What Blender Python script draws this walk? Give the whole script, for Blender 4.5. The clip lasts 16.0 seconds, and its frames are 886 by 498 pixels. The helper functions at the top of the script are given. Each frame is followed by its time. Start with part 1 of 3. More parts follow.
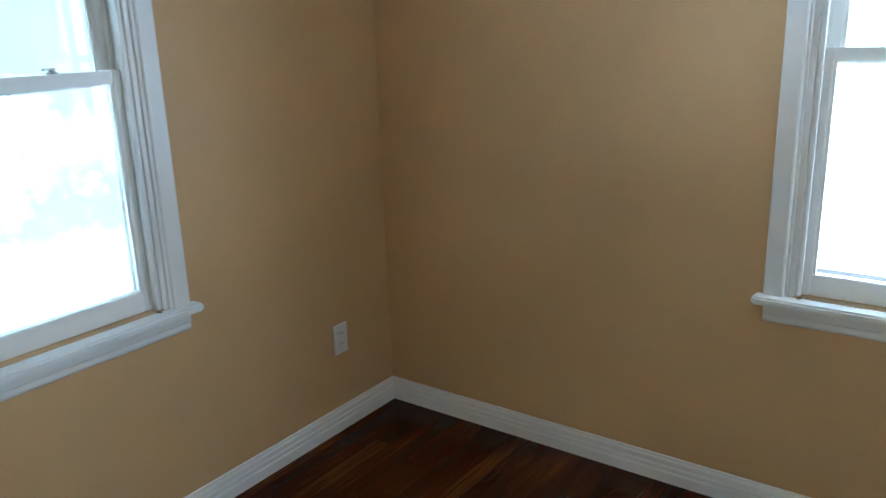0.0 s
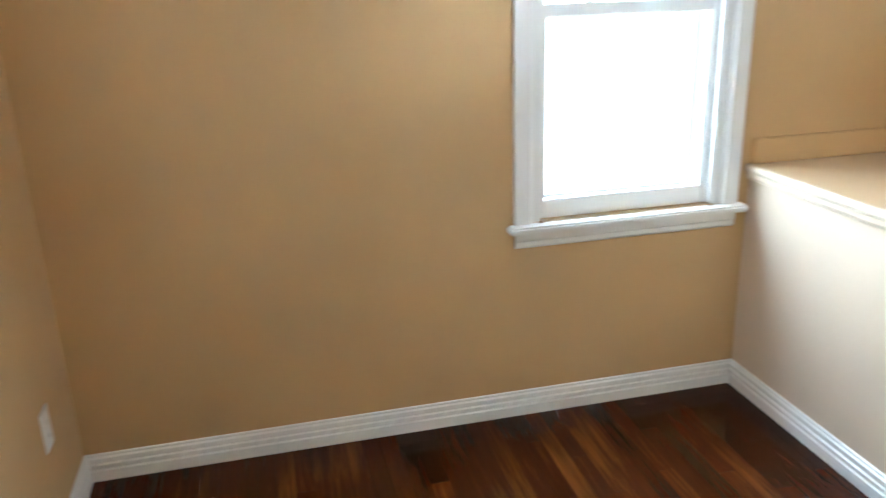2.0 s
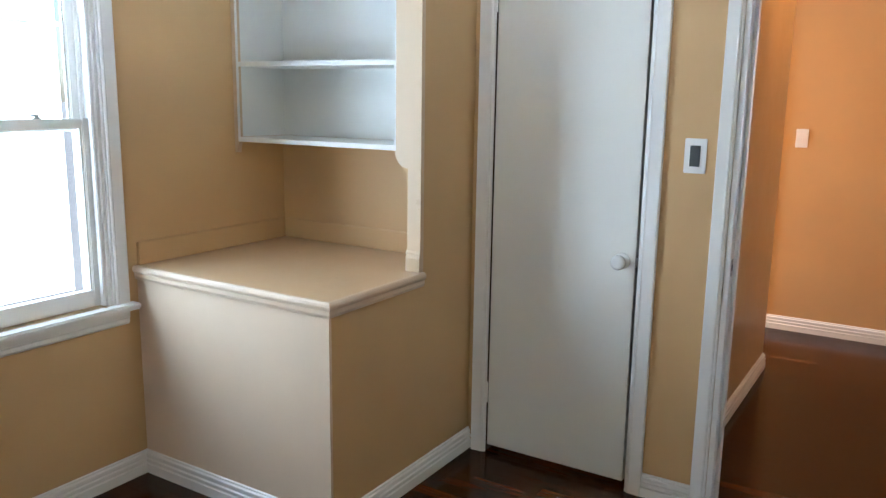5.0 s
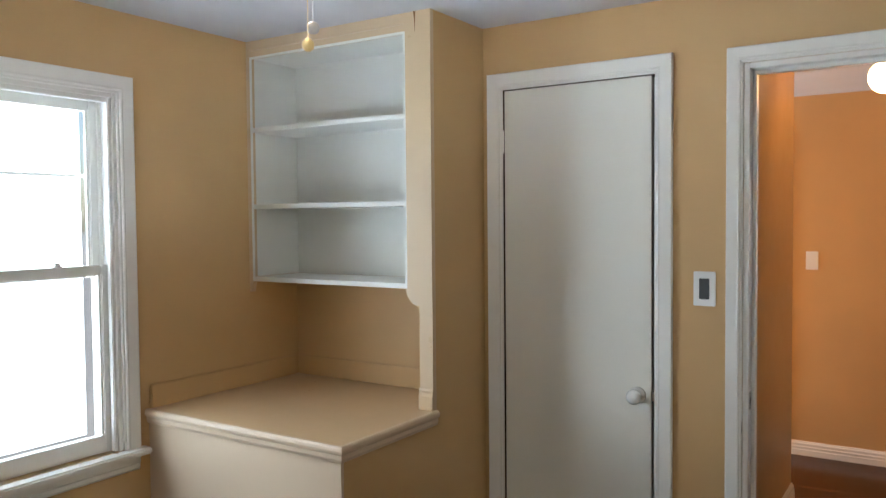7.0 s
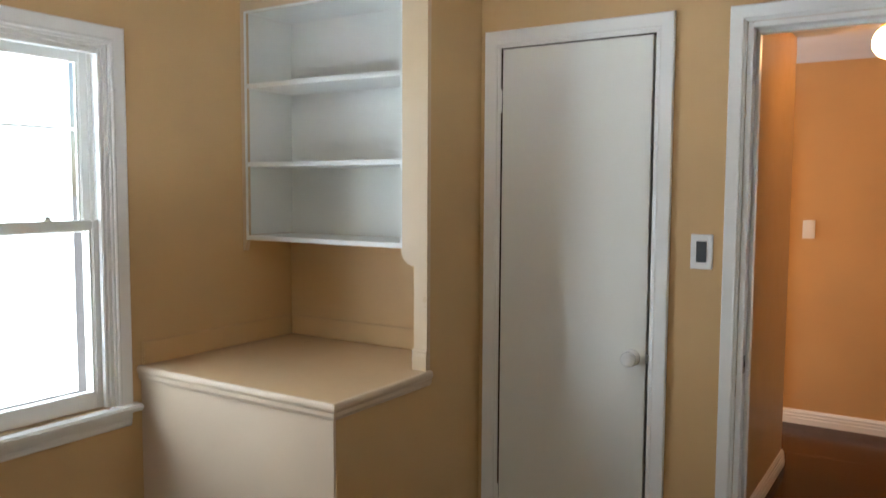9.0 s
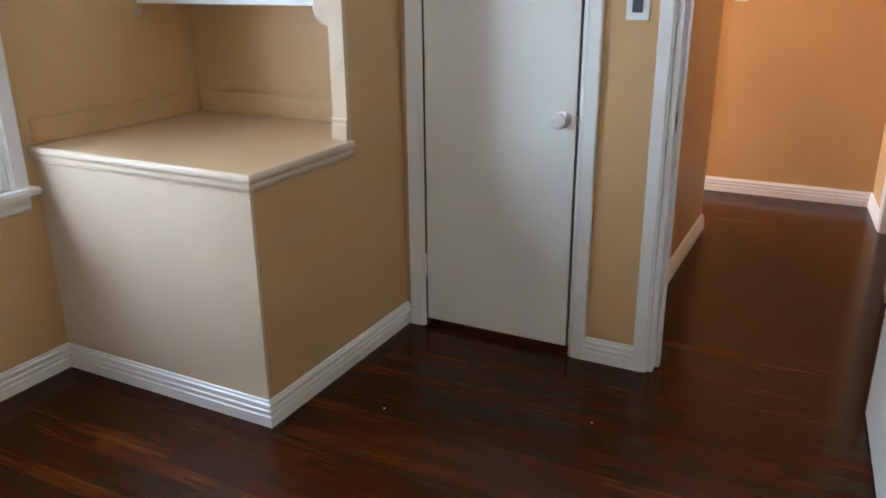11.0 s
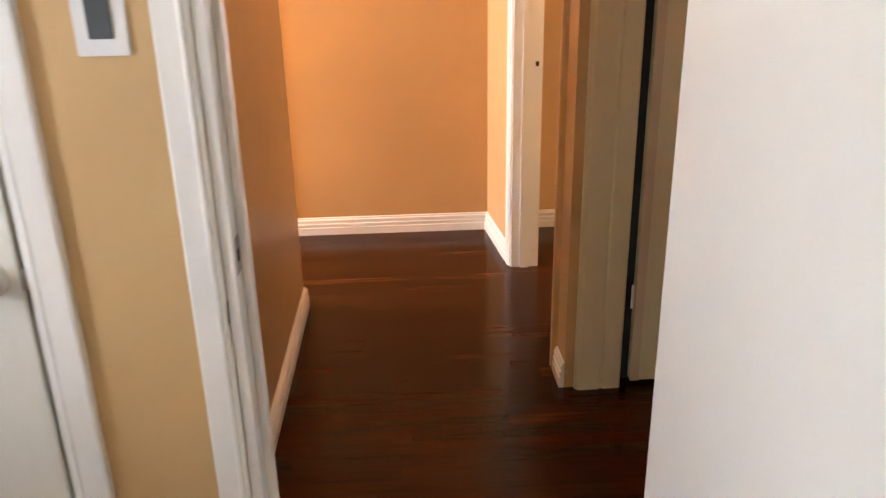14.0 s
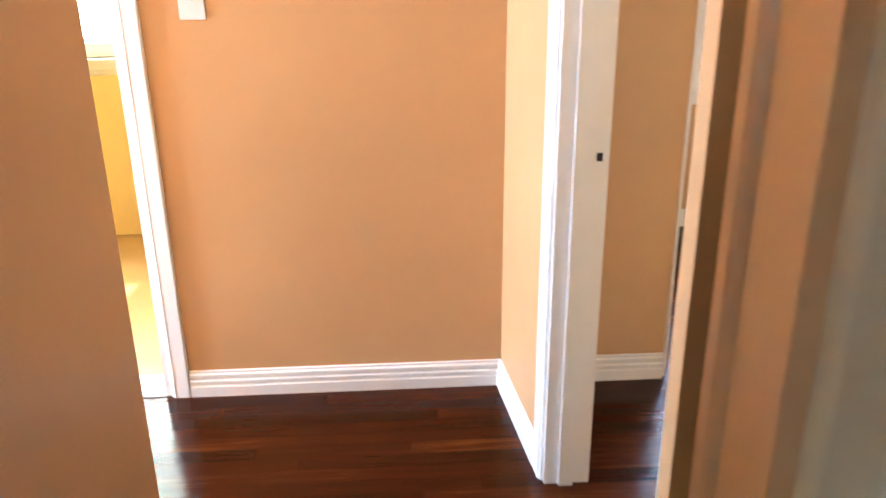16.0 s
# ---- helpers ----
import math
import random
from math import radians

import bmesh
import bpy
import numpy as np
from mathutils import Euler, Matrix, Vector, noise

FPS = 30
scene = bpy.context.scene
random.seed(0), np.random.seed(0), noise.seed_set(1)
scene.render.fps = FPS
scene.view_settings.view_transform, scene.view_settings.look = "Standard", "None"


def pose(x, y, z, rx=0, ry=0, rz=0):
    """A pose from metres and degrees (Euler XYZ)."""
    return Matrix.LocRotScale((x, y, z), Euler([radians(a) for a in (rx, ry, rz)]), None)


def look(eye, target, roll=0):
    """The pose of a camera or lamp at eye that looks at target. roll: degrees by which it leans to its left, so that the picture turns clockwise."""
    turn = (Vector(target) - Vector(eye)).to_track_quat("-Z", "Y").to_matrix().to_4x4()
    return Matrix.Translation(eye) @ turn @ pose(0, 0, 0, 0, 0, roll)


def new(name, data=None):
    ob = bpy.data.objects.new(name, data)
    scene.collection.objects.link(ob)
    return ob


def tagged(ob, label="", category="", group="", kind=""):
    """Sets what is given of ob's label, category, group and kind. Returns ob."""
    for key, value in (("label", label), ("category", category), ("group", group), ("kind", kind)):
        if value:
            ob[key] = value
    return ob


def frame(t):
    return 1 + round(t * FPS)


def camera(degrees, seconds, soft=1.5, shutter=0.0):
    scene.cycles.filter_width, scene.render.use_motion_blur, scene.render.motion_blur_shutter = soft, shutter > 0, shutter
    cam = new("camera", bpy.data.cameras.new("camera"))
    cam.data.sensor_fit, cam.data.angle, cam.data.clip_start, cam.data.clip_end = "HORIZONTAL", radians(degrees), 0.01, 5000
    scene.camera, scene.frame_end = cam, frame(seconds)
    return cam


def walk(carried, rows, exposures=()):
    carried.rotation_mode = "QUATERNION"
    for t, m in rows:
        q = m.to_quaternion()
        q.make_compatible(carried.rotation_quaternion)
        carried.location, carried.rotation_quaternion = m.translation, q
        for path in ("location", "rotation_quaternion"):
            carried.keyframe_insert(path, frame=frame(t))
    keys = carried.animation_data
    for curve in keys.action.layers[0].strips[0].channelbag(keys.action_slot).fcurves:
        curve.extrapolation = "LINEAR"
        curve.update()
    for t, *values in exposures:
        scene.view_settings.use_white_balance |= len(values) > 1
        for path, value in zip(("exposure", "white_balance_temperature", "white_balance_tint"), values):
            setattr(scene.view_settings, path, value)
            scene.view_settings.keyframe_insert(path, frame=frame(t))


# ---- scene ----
# ---- camera ----
cam = camera(58.9, 16.0, soft=1.3, shutter=0.4)
PATH = [
    (0, (1.904, -2.239, 1.46), (0.772, -0.685, 0.908), -1.9),
    (0.5, (1.55, -2.247, 1.45), (0.693, -0.538, 0.864), -1.4),
    (1, (1.169, -2.214, 1.457), (0.654, -0.383, 0.838), -1.2),
    (1.5, (0.862, -2.279, 1.45), (0.772, -0.421, 0.715), -3.8),
    (2, (0.632, -2.309, 1.444), (1.057, -0.464, 0.8), -1.9),
    (2.5, (0.437, -2.247, 1.398), (1.319, -0.58, 0.731), -2.2),
    (3, (0.334, -2.336, 1.396), (1.578, -0.928, 0.708), -2.3),
    (3.5, (0.377, -2.443, 1.411), (1.908, -1.307, 0.806), -0.4),
    (6, (0.42, -2.505, 1.487), (2.092, -1.441, 1.22), -0.3),
    (6.5, (0.415, -2.51, 1.505), (2.087, -1.428, 1.33), -0.6),
    (7, (0.413, -2.513, 1.523), (2.088, -1.422, 1.447), -0.5),
    (7.5, (0.412, -2.516, 1.523), (2.093, -1.432, 1.513), 0.5),
    (8, (0.41, -2.522, 1.521), (2.096, -1.446, 1.532), 0.3),
    (8.5, (0.425, -2.524, 1.51), (2.116, -1.457, 1.487), 0.3),
    (9, (0.436, -2.499, 1.487), (2.113, -1.42, 1.333), 0.3),
    (11.5, (0.647, -2.439, 1.361), (2.33, -1.677, 0.596), -1.3),
    (12, (0.789, -2.451, 1.374), (2.533, -1.861, 0.591), -1.9),
    (12.5, (1.008, -2.348, 1.357), (2.844, -2.057, 0.619), -1.3),
    (13, (1.233, -2.26, 1.364), (3.08, -2.289, 0.598), -1.4),
    (13.5, (1.597, -2.269, 1.375), (3.474, -2.294, 0.685), -0.1),
    (14, (1.986, -2.211, 1.348), (3.853, -2.308, 0.638), -1.1),
    (14.5, (2.346, -2.201, 1.346), (4.197, -2.417, 0.619), -2.0),
    (15, (2.761, -2.28, 1.382), (4.621, -2.383, 0.653), 0.3),
    (15.5, (3.149, -2.325, 1.359), (5.016, -2.512, 0.669), -0.1),
    (16, (3.517, -2.321, 1.345), (5.387, -2.429, 0.644), -0.6),
]
walk(cam, [(t, look(eye, target, roll)) for t, eye, target, roll in PATH],
     exposures=[(0.0, 0.25, 5100, 2), (0.9, 0.85, 5400, 4), (1.6, 1.15, 5650, 7), (2.1, 1.15, 5450, 7), (2.6, 0.78, 4950, 5), (3.5, 0.32, 5050, 6),
                (6.0, 0.42, 6100, 12), (6.5, 0.15, 6250, 12), (7.2, -0.18, 6350, 12), (9.0, -0.16, 6450, 13), (11.5, 0.55, 5600, 12), (12.5, 0.98, 5850, 14),
                (13.5, 0.85, 6500, 17), (14.5, 0.75, 7100, 22), (15.0, 1.08, 5550, 13), (15.4, 1.18, 5300, 12), (16.0, 1.08, 4900, 8)])

# ---- plan, in metres: x east, y north, z up ----
CEIL = 2.276
NORTH, WEST, EAST, SOUTH = 0.0, 0.0, 3.138, -2.79
WALL = 0.14
BI_X, BI_Y = 2.247, -0.936           # built-in: west face and south face
SHELF_X, NICHE_X = 2.763, 3.045
COUNTER = 0.826
POST_IN, STILE_IN = -0.880, -0.822   # inner edges of the built-in's post
SH = (1.287, 1.592, 1.914, 2.203)    # shelf tops and head of the shelves
BASE_H = 0.090
CLOSET = (-1.629, -1.026)
DOORWAY = (-2.692, -1.927)
HALL_W0 = EAST + 0.12
HALL_N, HALL_END = -1.797, 5.812
HALL_CORNER = 4.92
HALL_S = -2.690
HC_X = 4.21                          # hall closet face
SD = (4.37, 5.285)                   # doorway in the hall's south wall
NEXT_END = -3.19
HALL_FAR = 0.6
RD_Y, RD_TURN, RD_LEN = -2.630, 3.6, 0.850
SW_Y, SW_Z = -1.803, 1.278
HSW_Y, HSW_Z = -1.768, 1.243
OUT_Y, OUT_Z = -0.29, 0.356
LAMP, HALL_LAMP = (1.593, -1.344), (4.6, -2.24)
CHAIN = (0.287, 0.252)

# ---- world and lights ----
world = bpy.data.worlds.new("sky")
scene.world = world
world.use_nodes = True
wn = world.node_tree
sky = wn.nodes.new("ShaderNodeTexSky")
sky.sky_type = "NISHITA"
sky.sun_disc = False
sky.sun_elevation, sky.sun_rotation = radians(55), radians(90)
wn.nodes["Background"].inputs["Strength"].default_value = 0.12
wn.links.new(sky.outputs["Color"], wn.nodes["Background"].inputs["Color"])

sun = new("sun", bpy.data.lights.new("sun", "SUN"))
sun.data.energy, sun.data.angle, sun.data.color = 3.0, radians(0.5), (1.0, 0.95, 0.87)
sun.rotation_euler = (0, radians(35), 0)


def area(name, place, target, wide, high, watts, colour):
    lamp = new(name, bpy.data.lights.new(name, "AREA"))
    lamp.data.shape, lamp.data.size, lamp.data.size_y = "RECTANGLE", wide, high
    lamp.data.energy, lamp.data.color = watts, colour
    lamp.matrix_world = look(place, target)
    return lamp


area("daylight_north_window", (1.80, 0.20, 1.36), (1.80, -1.0, 1.36), 0.64, 1.26, 29, (0.76, 0.89, 1.0))
area("daylight_hall_north", (5.5, HALL_FAR - 0.03, 1.25), (5.5, -2.0, 1.2), 0.7, 1.5, 84, (0.93, 0.96, 1.0))
area("daylight_bath", (7.68, -0.94, 1.42), (6.0, -1.0, 0.9), 0.54, 0.96, 32, (1.0, 0.90, 0.62))
area("daylight_far_room", (7.57, -4.20, 1.36), (5.0, -4.20, 1.2), 0.72, 1.2, 60, (0.95, 0.97, 1.0))


# ---- materials ----
def node_mat(name):
    m = bpy.data.materials.new(name)
    m.use_nodes = True
    nt = m.node_tree
    return m, nt, nt.nodes["Principled BSDF"]


def add(nt, kind, **values):
    n = nt.nodes.new(kind)
    for key, v in values.items():
        if key in n.inputs:
            n.inputs[key].default_value = v
    return n


def coords(nt, scale=(1, 1, 1), kind="Object"):
    tc = nt.nodes.new("ShaderNodeTexCoord")
    mp = nt.nodes.new("ShaderNodeMapping")
    mp.inputs["Scale"].default_value = scale
    nt.links.new(tc.outputs[kind], mp.inputs["Vector"])
    return mp.outputs["Vector"]


def paint(name, colour, rough=0.5, grain=220.0, bump=0.06, vary=0.06, spec=0.35):
    """Rolled wall paint: slow unevenness, fine roller stipple."""
    m, nt, b = node_mat(name)
    vec = coords(nt)
    slow = add(nt, "ShaderNodeTexNoise", Scale=1.7, Detail=3.0)
    fine = add(nt, "ShaderNodeTexNoise", Scale=grain, Detail=2.0)
    scuff = add(nt, "ShaderNodeTexNoise", Scale=9.0, Detail=6.0, Roughness=0.7)
    for n in (slow, fine, scuff):
        nt.links.new(vec, n.inputs["Vector"])
    ramp = nt.nodes.new("ShaderNodeValToRGB")
    ramp.color_ramp.elements[0].position, ramp.color_ramp.elements[1].position = 0.3, 0.7
    ramp.color_ramp.elements[0].color = (*[c * (1 - vary) for c in colour], 1)
    ramp.color_ramp.elements[1].color = (*[min(1, c * (1 + vary)) for c in colour], 1)
    nt.links.new(slow.outputs["Fac"], ramp.inputs["Fac"])
    nt.links.new(ramp.outputs["Color"], b.inputs["Base Color"])
    rr = add(nt, "ShaderNodeMapRange")
    rr.inputs["To Min"].default_value, rr.inputs["To Max"].default_value = rough - 0.08, rough + 0.1
    nt.links.new(scuff.outputs["Fac"], rr.inputs["Value"])
    nt.links.new(rr.outputs["Result"], b.inputs["Roughness"])
    b.inputs["Specular IOR Level"].default_value = spec
    bp = add(nt, "ShaderNodeBump", Strength=bump, Distance=0.002)
    nt.links.new(fine.outputs["Fac"], bp.inputs["Height"])
    nt.links.new(bp.outputs["Normal"], b.inputs["Normal"])
    return m


def trim_paint(name, colour, rough=0.32, dirt=0.5):
    """Gloss trim paint with brush marks, a few chips and grime."""
    m, nt, b = node_mat(name)
    vec = coords(nt)
    brush = add(nt, "ShaderNodeTexNoise", Scale=60.0, Detail=3.0)
    grime = add(nt, "ShaderNodeTexNoise", Scale=14.0, Detail=8.0, Roughness=0.75)
    for n in (brush, grime):
        nt.links.new(vec, n.inputs["Vector"])
    ramp = nt.nodes.new("ShaderNodeValToRGB")
    e = ramp.color_ramp.elements
    e[0].position, e[1].position = 0.24, 0.40
    e[0].color = (*[c * (1 - 0.35 * dirt) for c in colour], 1)
    e[1].color = (*colour, 1)
    nt.links.new(grime.outputs["Fac"], ramp.inputs["Fac"])
    nt.links.new(ramp.outputs["Color"], b.inputs["Base Color"])
    b.inputs["Roughness"].default_value = rough
    bp = add(nt, "ShaderNodeBump", Strength=0.035, Distance=0.002)
    nt.links.new(brush.outputs["Fac"], bp.inputs["Height"])
    nt.links.new(bp.outputs["Normal"], b.inputs["Normal"])
    return m


def metal(name, colour, rough):
    m, nt, b = node_mat(name)
    n = add(nt, "ShaderNodeTexNoise", Scale=90.0, Detail=4.0)
    nt.links.new(coords(nt), n.inputs["Vector"])
    rr = add(nt, "ShaderNodeMapRange")
    rr.inputs["To Min"].default_value, rr.inputs["To Max"].default_value = rough, rough + 0.25
    nt.links.new(n.outputs["Fac"], rr.inputs["Value"])
    nt.links.new(rr.outputs["Result"], b.inputs["Roughness"])
    b.inputs["Base Color"].default_value = (*colour, 1)
    b.inputs["Metallic"].default_value = 1.0
    return m


def plastic(name, colour, rough=0.35):
    m, nt, b = node_mat(name)
    n = add(nt, "ShaderNodeTexNoise", Scale=40.0, Detail=3.0)
    nt.links.new(coords(nt), n.inputs["Vector"])
    mix = add(nt, "ShaderNodeMapRange")
    mix.inputs["To Min"].default_value, mix.inputs["To Max"].default_value = rough - 0.05, rough + 0.1
    nt.links.new(n.outputs["Fac"], mix.inputs["Value"])
    nt.links.new(mix.outputs["Result"], b.inputs["Roughness"])
    b.inputs["Base Color"].default_value = (*colour, 1)
    return m


def glowing(name, colour, strength):
    m, nt, b = node_mat(name)
    b.inputs["Base Color"].default_value = (0.9, 0.9, 0.88, 1)
    b.inputs["Emission Color"].default_value = (*colour, 1)
    b.inputs["Emission Strength"].default_value = strength
    return m


def wood_floor(name):
    """Dark-stained oak strip: each board its own tone, grain along y."""
    m, nt, b = node_mat(name)
    info = nt.nodes.new("ShaderNodeObjectInfo")
    geo = nt.nodes.new("ShaderNodeNewGeometry")
    tc = nt.nodes.new("ShaderNodeTexCoord")
    shift = add(nt, "ShaderNodeVectorMath")
    shift.operation = "ADD"
    rnd = add(nt, "ShaderNodeMath")
    rnd.operation = "ADD"
    nt.links.new(info.outputs["Random"], rnd.inputs[0])
    nt.links.new(geo.outputs["Random Per Island"], rnd.inputs[1])
    big = add(nt, "ShaderNodeMath")
    big.operation = "MULTIPLY"
    big.inputs[1].default_value = 37.0
    nt.links.new(rnd.outputs[0], big.inputs[0])
    nt.links.new(tc.outputs["Object"], shift.inputs[0])
    nt.links.new(big.outputs[0], shift.inputs[1])
    mp = nt.nodes.new("ShaderNodeMapping")
    mp.inputs["Scale"].default_value = (60.0, 2.2, 1.0)
    nt.links.new(shift.outputs[0], mp.inputs["Vector"])
    grain = add(nt, "ShaderNodeTexNoise", Scale=1.6, Detail=7.0, Roughness=0.65, Distortion=0.8)
    nt.links.new(mp.outputs["Vector"], grain.inputs["Vector"])
    cloud = add(nt, "ShaderNodeTexNoise", Scale=2.2, Detail=3.0)
    nt.links.new(coords(nt, (1, 0.5, 1), "Object"), cloud.inputs["Vector"])
    tone = nt.nodes.new("ShaderNodeValToRGB")
    e = tone.color_ramp.elements
    e[0].color, e[1].color = (0.0034, 0.0006, 0.0002, 1), (0.260, 0.080, 0.016, 1)
    e[0].position, e[1].position = 0.10, 1.0
    mid = e.new(0.62)
    mid.color = (0.046, 0.0092, 0.0013, 1)
    fr = add(nt, "ShaderNodeMath")
    fr.operation = "FRACT"
    nt.links.new(big.outputs[0], fr.inputs[0])
    s1 = add(nt, "ShaderNodeMath")
    s1.operation = "MULTIPLY_ADD"
    s1.inputs[1].default_value, s1.inputs[2].default_value = 0.19, 0.0
    nt.links.new(fr.outputs[0], s1.inputs[0])
    s2 = add(nt, "ShaderNodeMath")
    s2.operation = "MULTIPLY_ADD"
    s2.inputs[1].default_value = 0.54
    nt.links.new(grain.outputs["Fac"], s2.inputs[0])
    nt.links.new(s1.outputs[0], s2.inputs[2])
    s3 = add(nt, "ShaderNodeMath")
    s3.operation = "MULTIPLY_ADD"
    s3.inputs[1].default_value = 0.75
    nt.links.new(cloud.outputs["Fac"], s3.inputs[0])
    nt.links.new(s2.outputs[0], s3.inputs[2])
    off = add(nt, "ShaderNodeMath")
    off.operation = "SUBTRACT"
    off.inputs[1].default_value = 0.205
    nt.links.new(s3.outputs[0], off.inputs[0])
    nt.links.new(off.outputs[0], tone.inputs["Fac"])
    nt.links.new(tone.outputs["Color"], b.inputs["Base Color"])
    rr = add(nt, "ShaderNodeMapRange")
    rr.inputs["To Min"].default_value, rr.inputs["To Max"].default_value = 0.11, 0.24
    nt.links.new(cloud.outputs["Fac"], rr.inputs["Value"])
    nt.links.new(rr.outputs["Result"], b.inputs["Roughness"])
    b.inputs["Specular IOR Level"].default_value = 0.18
    wave = add(nt, "ShaderNodeBump", Strength=0.12, Distance=0.003)
    nt.links.new(cloud.outputs["Fac"], wave.inputs["Height"])
    bp = add(nt, "ShaderNodeBump", Strength=0.07, Distance=0.0008)
    nt.links.new(grain.outputs["Fac"], bp.inputs["Height"])
    nt.links.new(wave.outputs["Normal"], bp.inputs["Normal"])
    nt.links.new(bp.outputs["Normal"], b.inputs["Normal"])
    return m


def window_glass(name):
    m, nt, b = node_mat(name)
    b.inputs["Base Color"].default_value = (0.97, 0.99, 0.98, 1)
    b.inputs["Roughness"].default_value = 0.0
    b.inputs["Transmission Weight"].default_value = 1.0
    b.inputs["IOR"].default_value = 1.45
    return m


def outdoors(name, strength):
    """Leaves over bright pavement, far out of focus; the sunlight is put in as glow."""
    m, nt, b = node_mat(name)
    vec = coords(nt)
    leaf = add(nt, "ShaderNodeTexNoise", Scale=1.1, Detail=5.0, Roughness=0.6)
    nt.links.new(vec, leaf.inputs["Vector"])
    sep = nt.nodes.new("ShaderNodeSeparateXYZ")
    nt.links.new(vec, sep.inputs[0])
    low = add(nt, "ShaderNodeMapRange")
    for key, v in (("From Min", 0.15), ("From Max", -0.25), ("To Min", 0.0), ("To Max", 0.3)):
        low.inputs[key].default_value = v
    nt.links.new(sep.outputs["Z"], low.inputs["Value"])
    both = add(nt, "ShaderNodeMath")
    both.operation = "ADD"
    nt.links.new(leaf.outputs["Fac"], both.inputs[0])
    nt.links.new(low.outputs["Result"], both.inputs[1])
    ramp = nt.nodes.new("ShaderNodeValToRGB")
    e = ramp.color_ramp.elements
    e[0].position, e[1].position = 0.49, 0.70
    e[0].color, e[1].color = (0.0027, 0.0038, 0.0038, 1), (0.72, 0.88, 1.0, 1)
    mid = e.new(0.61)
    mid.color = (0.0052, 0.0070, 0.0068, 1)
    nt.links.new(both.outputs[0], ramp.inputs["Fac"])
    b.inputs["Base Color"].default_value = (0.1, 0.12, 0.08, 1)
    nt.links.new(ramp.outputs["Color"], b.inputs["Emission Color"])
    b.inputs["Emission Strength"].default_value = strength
    return m


TAN = paint("tan_wall_paint", (0.58, 0.372, 0.172), bump=0.10)
ORANGE = paint("hall_wall_paint", (0.60, 0.37, 0.165), rough=0.34)
YELLOW = paint("bath_wall_paint", (0.82, 0.64, 0.24))
WORKTOP = paint("worktop_paint", (0.62, 0.42, 0.23), rough=0.3, bump=0.03, spec=0.5)
# the tan paint with window light put into its colour
LIT_TAN = paint("window_lit_tan_paint", (0.68, 0.53, 0.38), rough=0.42)
CEILING = paint("ceiling_paint", (0.55, 0.54, 0.555), rough=0.8, bump=0.12, grain=140)
TRIM = trim_paint("white_trim_paint", (0.83, 0.815, 0.775), dirt=0.16)
DOOR = trim_paint("white_door_paint", (0.80, 0.785, 0.715), rough=0.36, dirt=0.15)
OLIVE = trim_paint("old_cream_paint", (0.68, 0.585, 0.35), rough=0.4, dirt=0.3)
SHELF_WHITE = trim_paint("shelf_paint", (0.78, 0.78, 0.735), rough=0.4, dirt=0.12)
TAN_GLOSS = paint("tan_gloss_paint", (0.60, 0.45, 0.285), rough=0.3, bump=0.03, spec=0.5)
KNOB = plastic("white_porcelain", (0.82, 0.81, 0.78), 0.15)
PLATE = plastic("white_plastic", (0.80, 0.79, 0.77), 0.3)
GREY_PLASTIC = plastic("grey_plastic", (0.05, 0.056, 0.062), 0.4)
IVORY = plastic("ivory_plastic", (0.72, 0.52, 0.20), 0.3)
BRASS = metal("brass", (0.72, 0.54, 0.25), 0.25)
STEEL = metal("worn_steel", (0.45, 0.44, 0.42), 0.35)
# bare wood of the chip, and the painted-in shade of the closet door's gap
CHIP_AND_GAP_SHADE = paint("chip_wood_and_gap_shade", (0.045, 0.028, 0.016), rough=0.7, vary=0.3)
RUST = paint("rust_stain", (0.30, 0.15, 0.05), rough=0.8, vary=0.4)
DARK = plastic("dark_gap", (0.012, 0.011, 0.010), 0.7)
WOOD = wood_floor("stained_oak")
GLASS = window_glass("window_glass")
GLOBE = glowing("lit_globe", (1.0, 0.85, 0.64), 13.0)
GLOBE_HALL = glowing("lit_hall_globe", (1.0, 0.55, 0.21), 31.0)
OUT = outdoors("glowing_garden_backdrop", 250.0)
PAVING = paint("outdoor_paving", (0.45, 0.44, 0.42), rough=0.9)


# ---- mesh helpers ----
def mesh_object(name, bm, material, smooth=False):
    bmesh.ops.recalc_face_normals(bm, faces=bm.faces)
    me = bpy.data.meshes.new(name)
    bm.to_mesh(me)
    bm.free()
    me.materials.append(material)
    if smooth:
        for p in me.polygons:
            p.use_smooth = True
    return new(name, me)


def part(name, bm, material, parent, label="", smooth=False):
    ob = mesh_object(name, bm, material, smooth)
    ob.parent = parent
    if label:
        ob["label"] = label
    return ob


def empty(name, m=None):
    ob = new(name)
    ob.empty_display_size = 0.1
    if m is not None:
        ob.matrix_basis = m
    return ob


def put_box(bm, lo, hi, bevel=0.0):
    lo, hi = Vector(lo), Vector(hi)
    made = bmesh.ops.create_cube(bm, size=1.0, matrix=Matrix.Translation((lo + hi) / 2) @ Matrix.Diagonal((*(hi - lo), 1)))
    if bevel:
        edges = list({e for v in made["verts"] for e in v.link_edges})
        bmesh.ops.bevel(bm, geom=edges, offset=bevel, segments=2, affect="EDGES")
    return bm


def box(lo, hi, bevel=0.0):
    return put_box(bmesh.new(), lo, hi, bevel)


